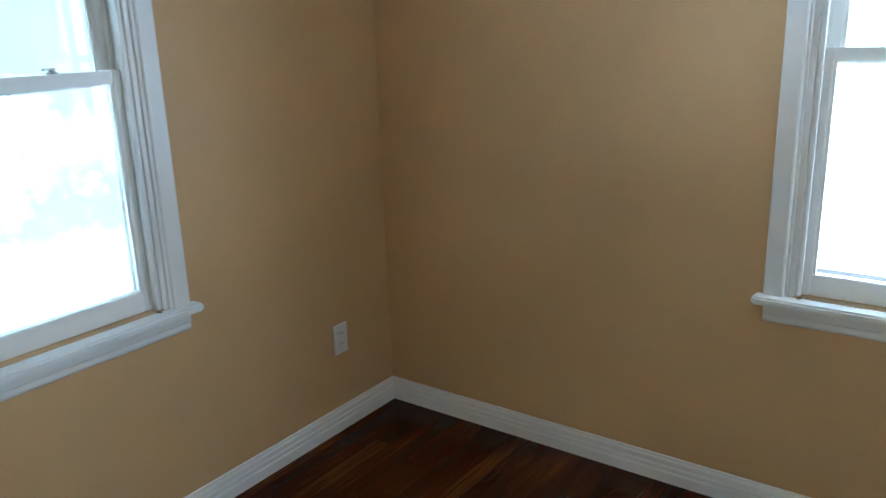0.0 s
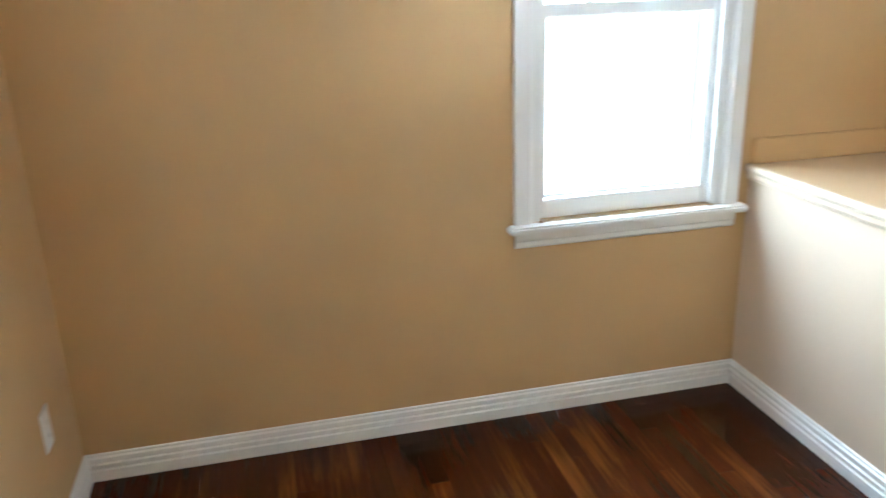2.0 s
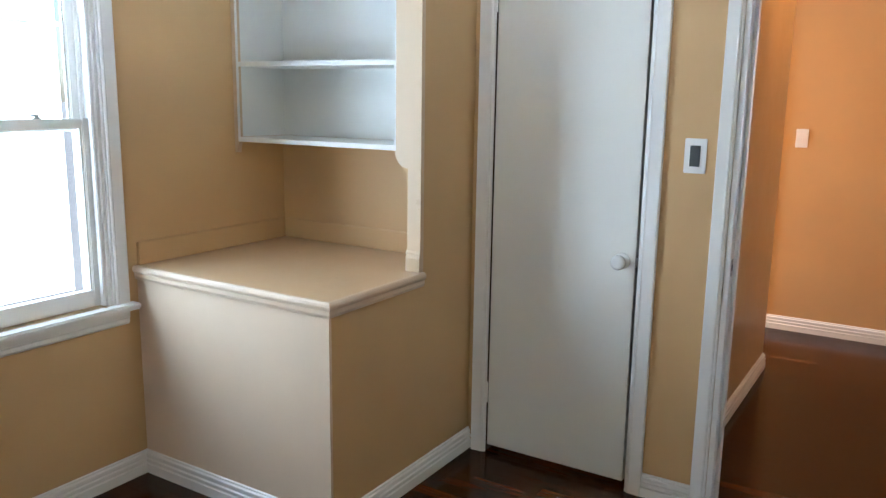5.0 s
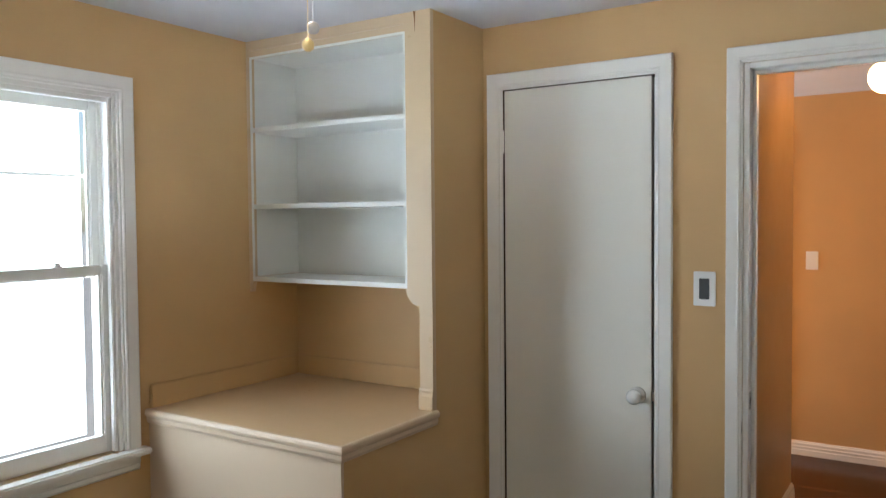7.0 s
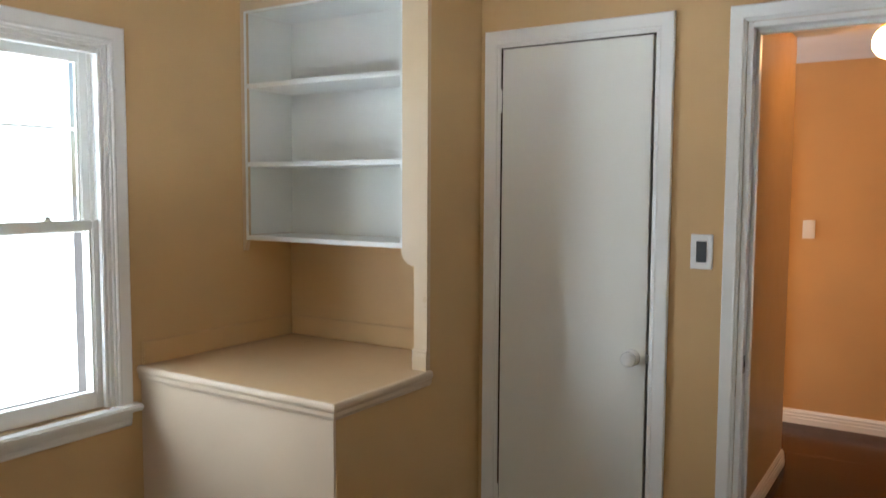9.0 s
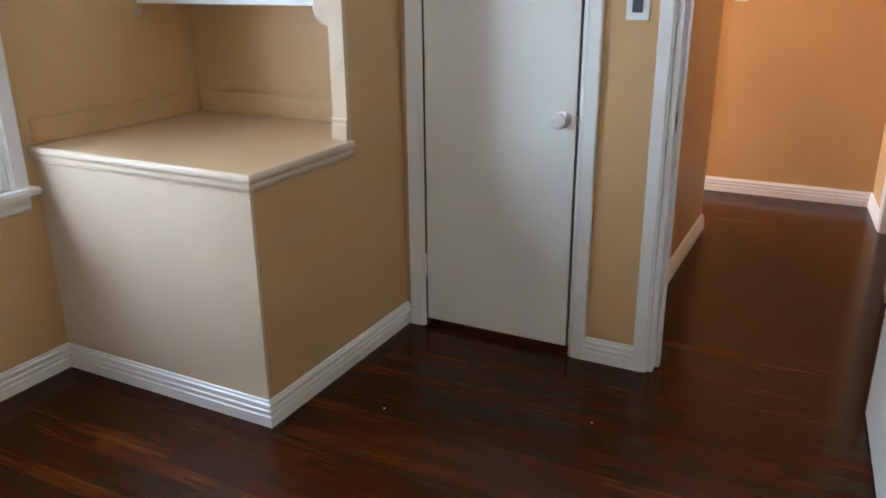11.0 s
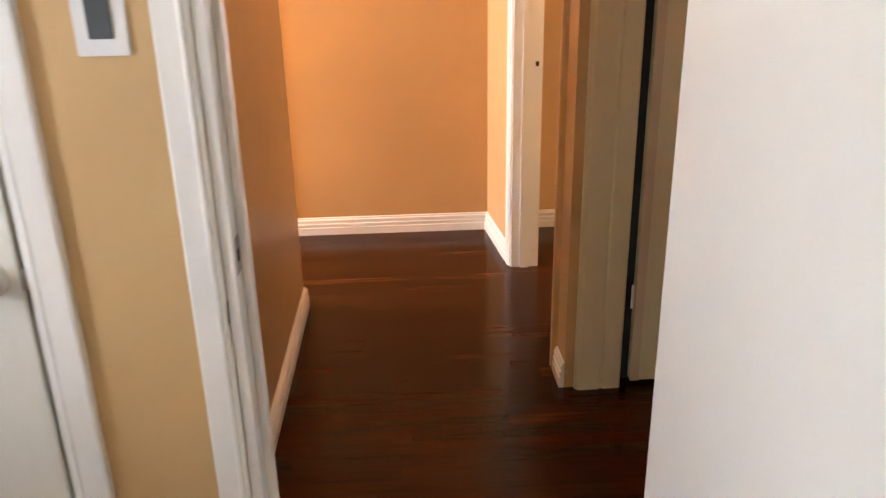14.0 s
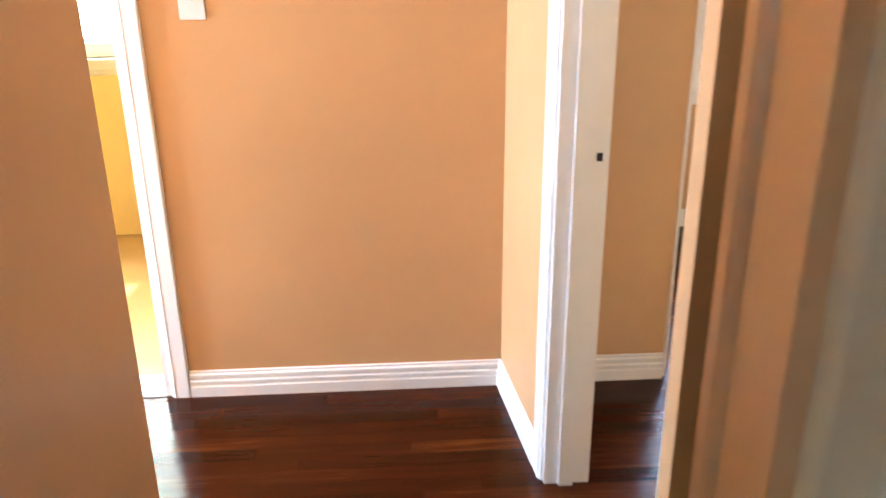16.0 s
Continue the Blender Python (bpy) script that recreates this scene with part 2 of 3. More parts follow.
def sweep(path, normal, profile, bm=None):
    """A strip of the given cross-section along path, mitred. Profile (u, v): u to the left of the path (normal x way), v along normal."""
    bm = bm or bmesh.new()
    normal = Vector(normal)
    pts = [Vector(p) for p in path]
    ways = [(b - a).normalized() for a, b in zip(pts, pts[1:])]
    rings = []
    for i, p in enumerate(pts):
        sides = [normal.cross(w) for w in ways[max(0, i - 1):i + 1]]
        s = sum(sides, Vector()).normalized()
        s = s / max(0.2, s.dot(sides[0]))
        rings.append([bm.verts.new(p + s * u + normal * v) for u, v in profile])
    n = len(profile)
    for a, b in zip(rings, rings[1:]):
        for k in range(n):
            bm.faces.new((a[k], a[(k + 1) % n], b[(k + 1) % n], b[k]))
    bm.faces.new(rings[0])
    bm.faces.new(rings[-1][::-1])
    return bm


def lathe(profile, steps=24, m=Matrix()):
    """Turns (radius, height) round z; m places it."""
    bm = bmesh.new()
    rings = []
    for r, h in profile:
        if r < 1e-5:
            rings.append([bm.verts.new(m @ Vector((0, 0, h)))])
        else:
            rings.append([bm.verts.new(m @ Vector((r * math.cos(k * math.tau / steps), r * math.sin(k * math.tau / steps), h))) for k in range(steps)])
    for a, b in zip(rings, rings[1:]):
        for k in range(steps):
            j = (k + 1) % steps
            quad = [a[k % len(a)], a[j % len(a)], b[j % len(b)], b[k % len(b)]]
            quad = list(dict.fromkeys(quad))
            if len(quad) > 2:
                bm.faces.new(quad)
    return bm


def structure(ob, label, category):
    return tagged(ob, label, category, kind="structure")


BASE_PROFILE = [(0, 0), (0.017, 0), (0.017, 0.036), (0.0115, 0.040), (0.0115, 0.043), (0.0160, 0.046), (0.0160, 0.056),
                (0.0100, 0.060), (0.0100, 0.063), (0.0135, 0.066), (0.0130, 0.077), (0.0070, 0.082), (0.0075, 0.087), (0.0045, BASE_H), (0, BASE_H)]
CASE_PROFILE = [(0, 0), (0, 0.008), (0.003, 0.010), (0.008, 0.0105), (0.011, 0.0155), (0.0155, 0.0172), (0.0195, 0.0160), (0.0225, 0.0160),
                (0.0590, 0.0185), (0.063, 0.0165), (0.063, 0)]


def baseboard(name, path, label="white painted baseboard with ridged profile"):
    """Path along the wall with the room on its left."""
    ob = mesh_object(name, sweep([(x, y, 0) for x, y in path], (0, 0, 1), BASE_PROFILE), TRIM)
    return structure(ob, label, "baseboard")


# ---- the large structure ----
def wall(name, lo, hi, material, label, holes=(), axis="x"):
    """A wall along axis from lo to hi with openings (a, b, z0, z1) through it."""
    bm = bmesh.new()
    i = 0 if axis == "x" else 1

    def piece(a, b, z0, z1):
        if b - a > 1e-4 and z1 - z0 > 1e-4:
            p, q = list(lo), list(hi)
            p[i], q[i], p[2], q[2] = a, b, z0, z1
            put_box(bm, p, q)
    at = lo[i]
    for a, b, z0, z1 in sorted(holes):
        piece(at, a, lo[2], hi[2])
        piece(a, b, lo[2], z0)
        piece(a, b, z1, hi[2])
        at = b
    piece(at, hi[i], lo[2], hi[2])
    return structure(mesh_object(name, bm, material), label, "wall")


W2 = (1.463, 2.137, 0.695, 1.980)      # opening in the north wall
W1 = (-1.655, -0.981, 0.695, 1.980)    # opening in the west wall
DOOR_TOP = 2.035
HD_TOP = 2.028

wall("wall_north", (-WALL, 0, 0), (EAST + 0.12, WALL, CEIL), TAN, "tan painted plaster wall with a window", [W2])
wall("wall_west", (-WALL, SOUTH - WALL, 0), (0, 0, CEIL), TAN, "tan painted plaster wall with a window", [W1], "y")
wall("wall_south", (0, SOUTH - WALL, 0), (EAST, SOUTH, CEIL), TAN, "tan painted plain plaster wall")
wall("wall_east", (EAST, SOUTH - WALL, 0), (EAST + 0.12, 0, CEIL), TAN, "tan painted plaster wall with closet and hall doorways",
     [(CLOSET[0] - 0.012, CLOSET[1] + 0.012, 0, DOOR_TOP), (DOORWAY[0], DOORWAY[1], 0, HD_TOP)], "y")
wall("wall_closet_back", (EAST + 0.70, HALL_N + 0.12, 0), (EAST + 0.76, -0.5, CEIL), TAN, "plain closet wall", (), "y")
wall("wall_hall_north", (HALL_W0, HALL_N, 0), (HALL_CORNER, HALL_N + 0.12, CEIL), ORANGE, "orange painted hall wall with an outer corner")
wall("wall_hall_side", (HALL_CORNER - 0.12, HALL_N + 0.12, 0), (HALL_CORNER, HALL_FAR, CEIL), ORANGE, "orange painted hall wall", (), "y")
BATH = (-1.56, -0.85)
wall("wall_hall_return", (HALL_END, NEXT_END, 0), (HALL_END + 0.045, -2.67, CEIL), TAN, "tan painted thin end of a wall in the next room", (), "y")
wall("wall_hall_end", (HALL_END, -2.67, 0), (HALL_END + 0.12, HALL_FAR, CEIL), ORANGE, "orange painted hall end wall with a bathroom doorway",
     [(BATH[0], BATH[1], 0, HD_TOP)], "y")
wall("wall_hall_far", (HALL_CORNER - 0.12, HALL_FAR, 0), (HALL_END + 0.12, HALL_FAR + 0.12, CEIL), ORANGE, "orange painted wall at the hall's far end")
wall("wall_hall_south", (HC_X, HALL_S - 0.12, 0), (HALL_END, HALL_S, CEIL), ORANGE, "orange painted hall wall with a doorway",
     [(SD[0], SD[1], 0, HD_TOP)])
# the plaster east of that doorway swells towards the corner
HALL_SE = HALL_S + 0.048
for v in bpy.data.objects["wall_hall_south"].data.vertices:
    if v.co.x > HALL_END - 0.01 and v.co.y > HALL_S - 0.01:
        v.co.y = HALL_SE
HC_DOOR = (-3.50, -2.908)
wall("wall_hall_closet", (HC_X, -3.72, 0), (HC_X + 0.10, HALL_S - 0.12, CEIL), ORANGE, "orange painted wall round the hall closet door",
     [(HC_DOOR[0] - 0.01, HC_DOOR[1] + 0.01, 0, HD_TOP)], "y")
wall("wall_hall_closet_back", (HC_X + 0.5, -3.72, 0), (HC_X + 0.56, HALL_S - 0.12, CEIL), TAN, "plain closet back wall", (), "y")
wall("wall_vestibule_south", (HALL_W0, -3.84, 0), (HC_X + 0.56, -3.72, CEIL), ORANGE, "orange painted plain wall")
wall("wall_vestibule_west", (EAST, -3.72, 0), (HALL_W0, SOUTH - WALL, CEIL), ORANGE, "orange painted plain wall", (), "y")
wall("wall_far_room_south", (HC_X + 0.56, -5.60, 0), (7.49, -5.48, CEIL), TAN, "tan painted wall of the next room")
FW = (-4.57, -3.83, 0.72, 1.98)
wall("wall_far_room_east", (7.35, -5.48, 0), (7.49, -2.67, CEIL), TAN, "tan painted wall of the next room with a window", [FW], "y")
wall("wall_far_room_north", (HALL_END + 0.12, -2.67, 0), (7.60, -2.55, CEIL), TAN, "tan painted wall of the next room")
wall("wall_far_room_west", (HC_X + 0.56, -5.48, 0), (HC_X + 0.66, -3.84, CEIL), TAN, "tan painted wall of the next room", (), "y")
BW = (-1.22, -0.66, 0.90, 1.90)
wall("wall_bath_east", (7.46, -2.55, 0), (7.60, HALL_FAR, CEIL), YELLOW, "yellow painted bathroom wall with a window", [BW], "y")
wall("wall_bath_south", (HALL_END + 0.12, -1.80, 0), (7.46, -1.70, CEIL), YELLOW, "yellow painted bathroom wall")
wall("wall_bath_north", (HALL_END + 0.12, -0.56, 0), (7.46, -0.46, CEIL), YELLOW, "yellow painted bathroom wall")

ceil = bmesh.new()
put_box(ceil, (-WALL, -5.6, CEIL), (7.7, HALL_FAR + 0.2, CEIL + 0.12))
structure(mesh_object("ceiling", ceil, CEILING), "flat white painted plaster ceiling", "ceiling")
structure(mesh_object("floor", box((-WALL, -5.6, -0.15), (7.6, HALL_FAR + 0.2, -0.012)), DARK), "dark subfloor under the oak strips", "floor")

ground = structure(mesh_object("ground", box((-150, -150, -0.9), (150, 150, -0.6)), PAVING), "pale sunlit paving outside the house", "ground")
# this board glows and so stands in for daylight through the west window
back = structure(mesh_object("backdrop", box((-3.55, -5.5, -0.6), (-3.5, 3.0, 4.0)), OUT), "glowing backdrop of a blurred garden, standing in for daylight", "backdrop")

BATH_TILE = paint("bath_floor_tile", (0.62, 0.42, 0.16), rough=0.35, vary=0.12)
structure(mesh_object("floor_bath", box((HALL_END + 0.135, -1.70, -0.012), (7.46, -0.56, -0.001)), BATH_TILE), "yellow-tan bathroom floor", "floor")
structure(mesh_object("trim_bath_threshold", box((HALL_END - 0.005, BATH[0] + 0.02, -0.012), (HALL_END + 0.134, BATH[1] - 0.02, 0.008), 0.004), TRIM), "white worn threshold of the bathroom doorway", "threshold")
# baseboards
baseboard("baseboard_west_north", [(WEST, SOUTH), (WEST, NORTH), (BI_X, NORTH), (BI_X, BI_Y), (EAST, BI_Y)][::-1])
baseboard("baseboard_east", [(EAST, DOORWAY[1] + 0.0525), (EAST, CLOSET[0] - 0.066)])
baseboard("baseboard_hall_north", [(HALL_CORNER, 0.5), (HALL_CORNER, HALL_N), (HALL_W0 + 0.02, HALL_N)])
baseboard("baseboard_hall_end", [(SD[1] + 0.065, HALL_S + 0.004), (HALL_END, HALL_SE), (HALL_END, BATH[0] - 0.065)])
baseboard("baseboard_hall_south", [(HC_X, HALL_S), (SD[0] - 0.042, HALL_S)])
baseboard("baseboard_next_room_window", [(7.35, -5.4), (7.35, -2.7)])
baseboard("baseboard_next_room", [(HALL_END, NEXT_END + 0.002), (HALL_END, HALL_S - 0.12)])


# ---- trim round the openings ----
def casing_bm(first, second, normal, top, bottom=0.0, proud=0.0, profile=CASE_PROFILE):
    """Mitred casing: up at first, across, and down at second (both (x, y) of the opening's sides)."""
    n = Vector(normal) * proud
    pts = [(*first, bottom), (*first, top), (*second, top), (*second, bottom)]
    return sweep([Vector(p) + n for p in pts], normal, profile)


def jamb_liner(lo, hi, axis, top, thick=0.018, bottom=0.0):
    """Boards that line an opening: two sides and a head. lo, hi: the opening's box in plan."""
    bm = bmesh.new()
    (x0, y0), (x1, y1) = lo, hi
    if axis == "y":
        put_box(bm, (x0, y0, bottom), (x1, y0 + thick, top), 0.002)
        put_box(bm, (x0, y1 - thick, bottom), (x1, y1, top), 0.002)
        put_box(bm, (x0, y0 + thick, top - thick), (x1, y1 - thick, top), 0.002)
    else:
        put_box(bm, (x0, y0, bottom), (x0 + thick, y1, top), 0.002)
        put_box(bm, (x1 - thick, y0, bottom), (x1, y1, top), 0.002)
        put_box(bm, (x0 + thick, y0, top - thick), (x1 - thick, y1, top), 0.002)
    return bm


def trim(name, bm, label, material=TRIM):
    return structure(mesh_object(name, bm, material), label, "trim")


trim("trim_closet_casing", casing_bm((EAST, CLOSET[1] + 0.002), (EAST, CLOSET[0] - 0.002), (-1, 0, 0), DOOR_TOP - 0.010), "white painted moulded casing round the closet door")
# jamb coloured dark so the gap round the door reads as shaded
trim("trim_closet_jamb", jamb_liner((EAST - 0.001, CLOSET[0] - 0.011), (EAST + 0.119, CLOSET[1] + 0.011), "y", DOOR_TOP - 0.001, 0.010), "closet door jamb, coloured dark to imitate the shaded gap", CHIP_AND_GAP_SHADE)
trim("trim_hall_casing", casing_bm((EAST, DOORWAY[1]), (EAST, DOORWAY[0]), (-1, 0, 0), HD_TOP, profile=[(u * 0.82, v) for u, v in CASE_PROFILE]), "white painted moulded casing round the hall doorway, chipped")
trim("trim_hall_jamb", jamb_liner((EAST - 0.002, DOORWAY[0] + 0.001), (HALL_W0 + 0.002, DOORWAY[1] - 0.001), "y", HD_TOP - 0.001), "white painted doorway jamb")
stops = bmesh.new()
put_box(stops, (EAST + 0.045, DOORWAY[1] - 0.031, 0), (EAST + 0.08, DOORWAY[1] - 0.0195, HD_TOP - 0.02), 0.002)
put_box(stops, (EAST + 0.045, DOORWAY[0] + 0.0195, 0), (EAST + 0.08, DOORWAY[0] + 0.031, HD_TOP - 0.02), 0.002)
put_box(stops, (EAST + 0.045, DOORWAY[0] + 0.031, HD_TOP - 0.032), (EAST + 0.08, DOORWAY[1] - 0.031, HD_TOP - 0.0195), 0.002)
trim("trim_hall_stop", stops, "white painted door stop")
trim("trim_hall_closet_casing", casing_bm((HC_X, HC_DOOR[1] + 0.012), (HC_X, HC_DOOR[0] - 0.012), (-1, 0, 0), HD_TOP,
     profile=[(0, 0), (0, 0.013), (0.006, 0.018), (0.058, 0.019), (0.062, 0.014), (0.067, 0.014), (0.071, 0.021), (0.134, 0.022), (0.142, 0.018), (0.148, 0.010), (0.150, 0)]), "greenish-white wide moulded casing round the hall closet door", OLIVE)
trim("trim_next_room_casing", sweep([(SD[1], HALL_S, 0), (SD[1], HALL_S, HD_TOP), (SD[0], HALL_S, HD_TOP)], (0, 1, 0), CASE_PROFILE), "white painted moulded casing of a hall doorway")
trim("trim_next_room_side", sweep([(SD[0], HALL_S, HD_TOP), (SD[0], HALL_S, 0)], (0, 1, 0), [(0, 0), (0, 0.014), (0.004, 0.018), (0.030, 0.018), (0.036, 0.012), (0.040, 0)]), "orange painted flat casing of a hall doorway", ORANGE)
trim("trim_next_room_jamb", jamb_liner((SD[0] + 0.001, HALL_S - 0.121), (SD[1] - 0.001, HALL_S + 0.002), "x", HD_TOP - 0.001), "white painted doorway jamb with a strike plate")
stop2 = bmesh.new()
put_box(stop2, (SD[1] - 0.031, HALL_S - 0.075, 0), (SD[1] - 0.0195, HALL_S - 0.035, HD_TOP - 0.02), 0.002)
put_box(stop2, (SD[0] + 0.0195, HALL_S - 0.075, 0), (SD[0] + 0.031, HALL_S - 0.035, HD_TOP - 0.02), 0.002)
trim("trim_next_room_stop", stop2, "white painted door stop")
trim("trim_bath_casing", casing_bm((HALL_END, BATH[1]), (HALL_END, BATH[0]), (-1, 0, 0), HD_TOP), "white painted moulded casing of the bathroom doorway")
trim("trim_bath_jamb", jamb_liner((HALL_END - 0.002, BATH[0] + 0.001), (HALL_END + 0.122, BATH[1] - 0.001), "y", HD_TOP - 0.001), "white painted bathroom doorway jamb")
trim("trim_next_room_corner", box((HALL_END - 0.004, NEXT_END - 0.012, 0), (HALL_END + 0.049, NEXT_END - 0.0005, CEIL), 0.003), "white painted corner trim in the next room")


# the wall west of the next room's doorway stands a little further back
for name in ("wall_hall_south", "baseboard_hall_south", "trim_next_room_side", "trim_next_room_jamb", "trim_next_room_stop"):
    for v in bpy.data.objects[name].data.vertices:
        if v.co.x < 4.6:
            v.co.y -= 0.025


# ---- windows ----
def sash(name, x0, x1, z0, z1, y0, parent, rails=(0.045, 0.045), stile=0.042):
    bm = bmesh.new()
    y1 = y0 + 0.034
    put_box(bm, (x0, y0, z0), (x0 + stile, y1, z1), 0.003)
    put_box(bm, (x1 - stile, y0, z0), (x1, y1, z1), 0.003)
    put_box(bm, (x0 + stile, y0 + 0.001, z0), (x1 - stile, y1 - 0.001, z0 + rails[0]), 0.003)
    put_box(bm, (x0 + stile, y0 + 0.001, z1 - rails[1]), (x1 - stile, y1 - 0.001, z1), 0.003)
    # glazing bead
    for a, b in (((x0 + stile, z0 + rails[0]), (x0 + stile + 0.008, z1 - rails[1])), ((x1 - stile - 0.008, z0 + rails[0]), (x1 - stile, z1 - rails[1]))):
        put_box(bm, (a[0], y0 + 0.008, a[1]), (b[0], y0 + 0.020, b[1]))
    frame_part = part(name, bm, TRIM, parent)
    pane = part("pane", box((x0 + stile - 0.004, y0 + 0.014, z0 + rails[0] - 0.004), (x1 - stile + 0.004, y0 + 0.018, z1 - rails[1] + 0.004)), GLASS, frame_part, "clear glass")
    pane.visible_shadow = False
    return frame_part


def window(name, m, wide, z0, z1, label, meet, ears=0.022):
    """A double-hung window: x along the wall, y outward, opening from 0 to wide."""
    w = structure(empty(name, m), label, "window")
    part("casing", casing_bm((0, 0), (wide, 0), (0, -1, 0), z1, z0), TRIM, w)
    # side jambs and head, stepped by stops
    bm = bmesh.new()
    for x0, x1 in ((0.0, 0.016), (wide - 0.016, wide)):
        put_box(bm, (x0, -0.002, z0), (x1, WALL + 0.01, z1), 0.002)
    put_box(bm, (0.016, -0.002, z1 - 0.016), (wide - 0.016, WALL + 0.01, z1), 0.002)
    part("jamb", bm, TRIM, w)
    bm = bmesh.new()
    for x0, x1 in ((0.0162, 0.030), (wide - 0.030, wide - 0.0162)):
        put_box(bm, (x0, 0.004, z0 + 0.001), (x1, 0.028, z1 - 0.0165), 0.003)
        put_box(bm, (x0, 0.066, z0 + 0.001), (x1 - 0.004 if x0 < 0.1 else x1, 0.072, z1 - 0.0165), 0.001)
    put_box(bm, (0.030, 0.004, z1 - 0.034), (wide - 0.030, 0.028, z1 - 0.0165), 0.003)
    part("stop", bm, TRIM, w)
    # stool with ears and rounded nose, apron under it, sloping sill outside
    stool = bmesh.new()
    put_box(stool, (-0.065 - ears, -0.052, z0 - 0.024), (wide + 0.065 + ears, -0.0005, z0), 0.006)
    put_box(stool, (0.0, -0.0005, z0 - 0.024), (wide, 0.030, z0), 0.001)
    part("stool", stool, TRIM, w, "white painted window stool, worn at the corners")
    ap = sweep([(-0.06, 0, z0 - 0.0245), (wide + 0.06, 0, z0 - 0.0245)], (0, -1, 0),
               [(0, 0), (0, 0.016), (-0.030, 0.016), (-0.036, 0.012), (-0.050, 0.012), (-0.058, 0.006), (-0.058, 0)])
    part("apron", ap, TRIM, w)
    part("sill", box((-0.02, 0.0305, z0 - 0.05), (wide + 0.02, WALL + 0.06, z0 - 0.002), 0.003), TRIM, w)
    sash("lower_sash", 0.0165, wide - 0.0165, z0 + 0.001, meet + 0.025, 0.030, w, (0.062, 0.036), 0.034)
    sash("upper_sash", 0.0165, wide - 0.0165, meet - 0.02, z1 - 0.017, 0.073, w, (0.036, 0.045))
    storm = bmesh.new()
    put_box(storm, (0.017, 0.118, z0 + 0.001), (0.028, 0.130, z1 - 0.017))
    put_box(storm, (wide - 0.028, 0.118, z0 + 0.001), (wide - 0.017, 0.130, z1 - 0.017))
    put_box(storm, (0.028, 0.119, meet + 0.338), (wide - 0.028, 0.129, meet + 0.350))
    part("storm_frame", storm, TRIM, w, "thin white storm window frame")
    for sx in (0.030, wide - 0.034):
        part("rust_stain", lathe([(0, 0.0009), (0.006, 0.0008), (0.008, 0.0)], 9, Matrix.Translation((sx, -0.003, z0)) @ Matrix.Diagonal((1.0, 1.7, 1.0, 1.0))), RUST, w, "brown rust stain")
    # sash locks and a lift
    for x in (wide * 0.30, wide * 0.70):
        lock = lathe([(0, 0), (0.014, 0), (0.014, 0.004), (0.008, 0.006), (0.007, 0.012), (0, 0.013)], 14, Matrix.Translation((x, 0.048, meet + 0.0255)))
        put_box(lock, (x - 0.026, 0.042, meet + 0.034), (x + 0.010, 0.052, meet + 0.040), 0.002)
        part("sash_lock", lock, STEEL, w, "worn metal sash lock")
    part("tilt_latch", lathe([(0, 0), (0.006, 0), (0.005, 0.004), (0, 0.005)], 10, Matrix.Translation((wide - 0.0175, 0.09, z1 - 0.14)) @ pose(0, 0, 0, 0, -90, 0)), DARK, w, "dark screw head")
    return w


window("window_1", pose(0, W1[0], 0, 0, 0, 90), W1[1] - W1[0], W1[2], W1[3], "white painted double-hung window with bright garden outside", 1.345)
window("window_2", pose(W2[0], 0, 0), W2[1] - W2[0], W2[2], W2[3], "white painted double-hung window with overexposed daylight outside", 1.345)
window("window_3", pose(7.35, FW[1], 0, 0, 0, -90), FW[1] - FW[0], FW[2], FW[3], "white double-hung window in the next room", 1.40)
window("window_4", pose(7.46, BW[1], 0, 0, 0, -90), BW[1] - BW[0], BW[2], BW[3], "small white double-hung bathroom window, glaring bright", 1.42)


# ---- doors ----
def knob_bm(m, scale=1.0):
    """Round white door knob on a stem; z points away from the door."""
    pr = [(0, 0), (0.030, 0), (0.030, 0.003), (0.026, 0.008), (0.016, 0.011), (0.0125, 0.016), (0.0130, 0.022), (0.019, 0.026),
          (0.0250, 0.030), (0.0270, 0.036), (0.0270, 0.048), (0.0245, 0.054), (0.017, 0.058), (0, 0.0590)]
    return lathe([(r * scale, h * scale) for r, h in pr], 28, m)


def hinge(name, place, parent, high=0.085):
    bm = lathe([(0, 0), (0.0055, 0), (0.0055, high), (0.004, high + 0.004), (0, high + 0.005)], 12, Matrix.Translation(place))
    return part(name, bm, TRIM, parent, "painted-over butt hinge")


closet = structure(empty("door_1", pose(EAST, CLOSET[0], 0)), "white painted flush closet door, closed, with a round knob", "door")
CW = CLOSET[1] - CLOSET[0]
part("slab", box((0.004, 0.012, 0.030), (0.038, CW - 0.002, DOOR_TOP - 0.0135), 0.0025), DOOR, closet)
part("knob", knob_bm(Matrix.Translation((0.004, 0.062, 0.885)) @ pose(0, 0, 0, 0, -90, 0)), KNOB, closet, "round white knob", True)
part("latch_edge", box((-0.0005, 0.0015, 0.868), (0.014, 0.0115, 0.902), 0.001), STEEL, closet, "dark metal latch in the door's edge")
for hz in (0.22, 1.78):
    hinge("hinge", (-0.003, CW + 0.001, hz), closet)

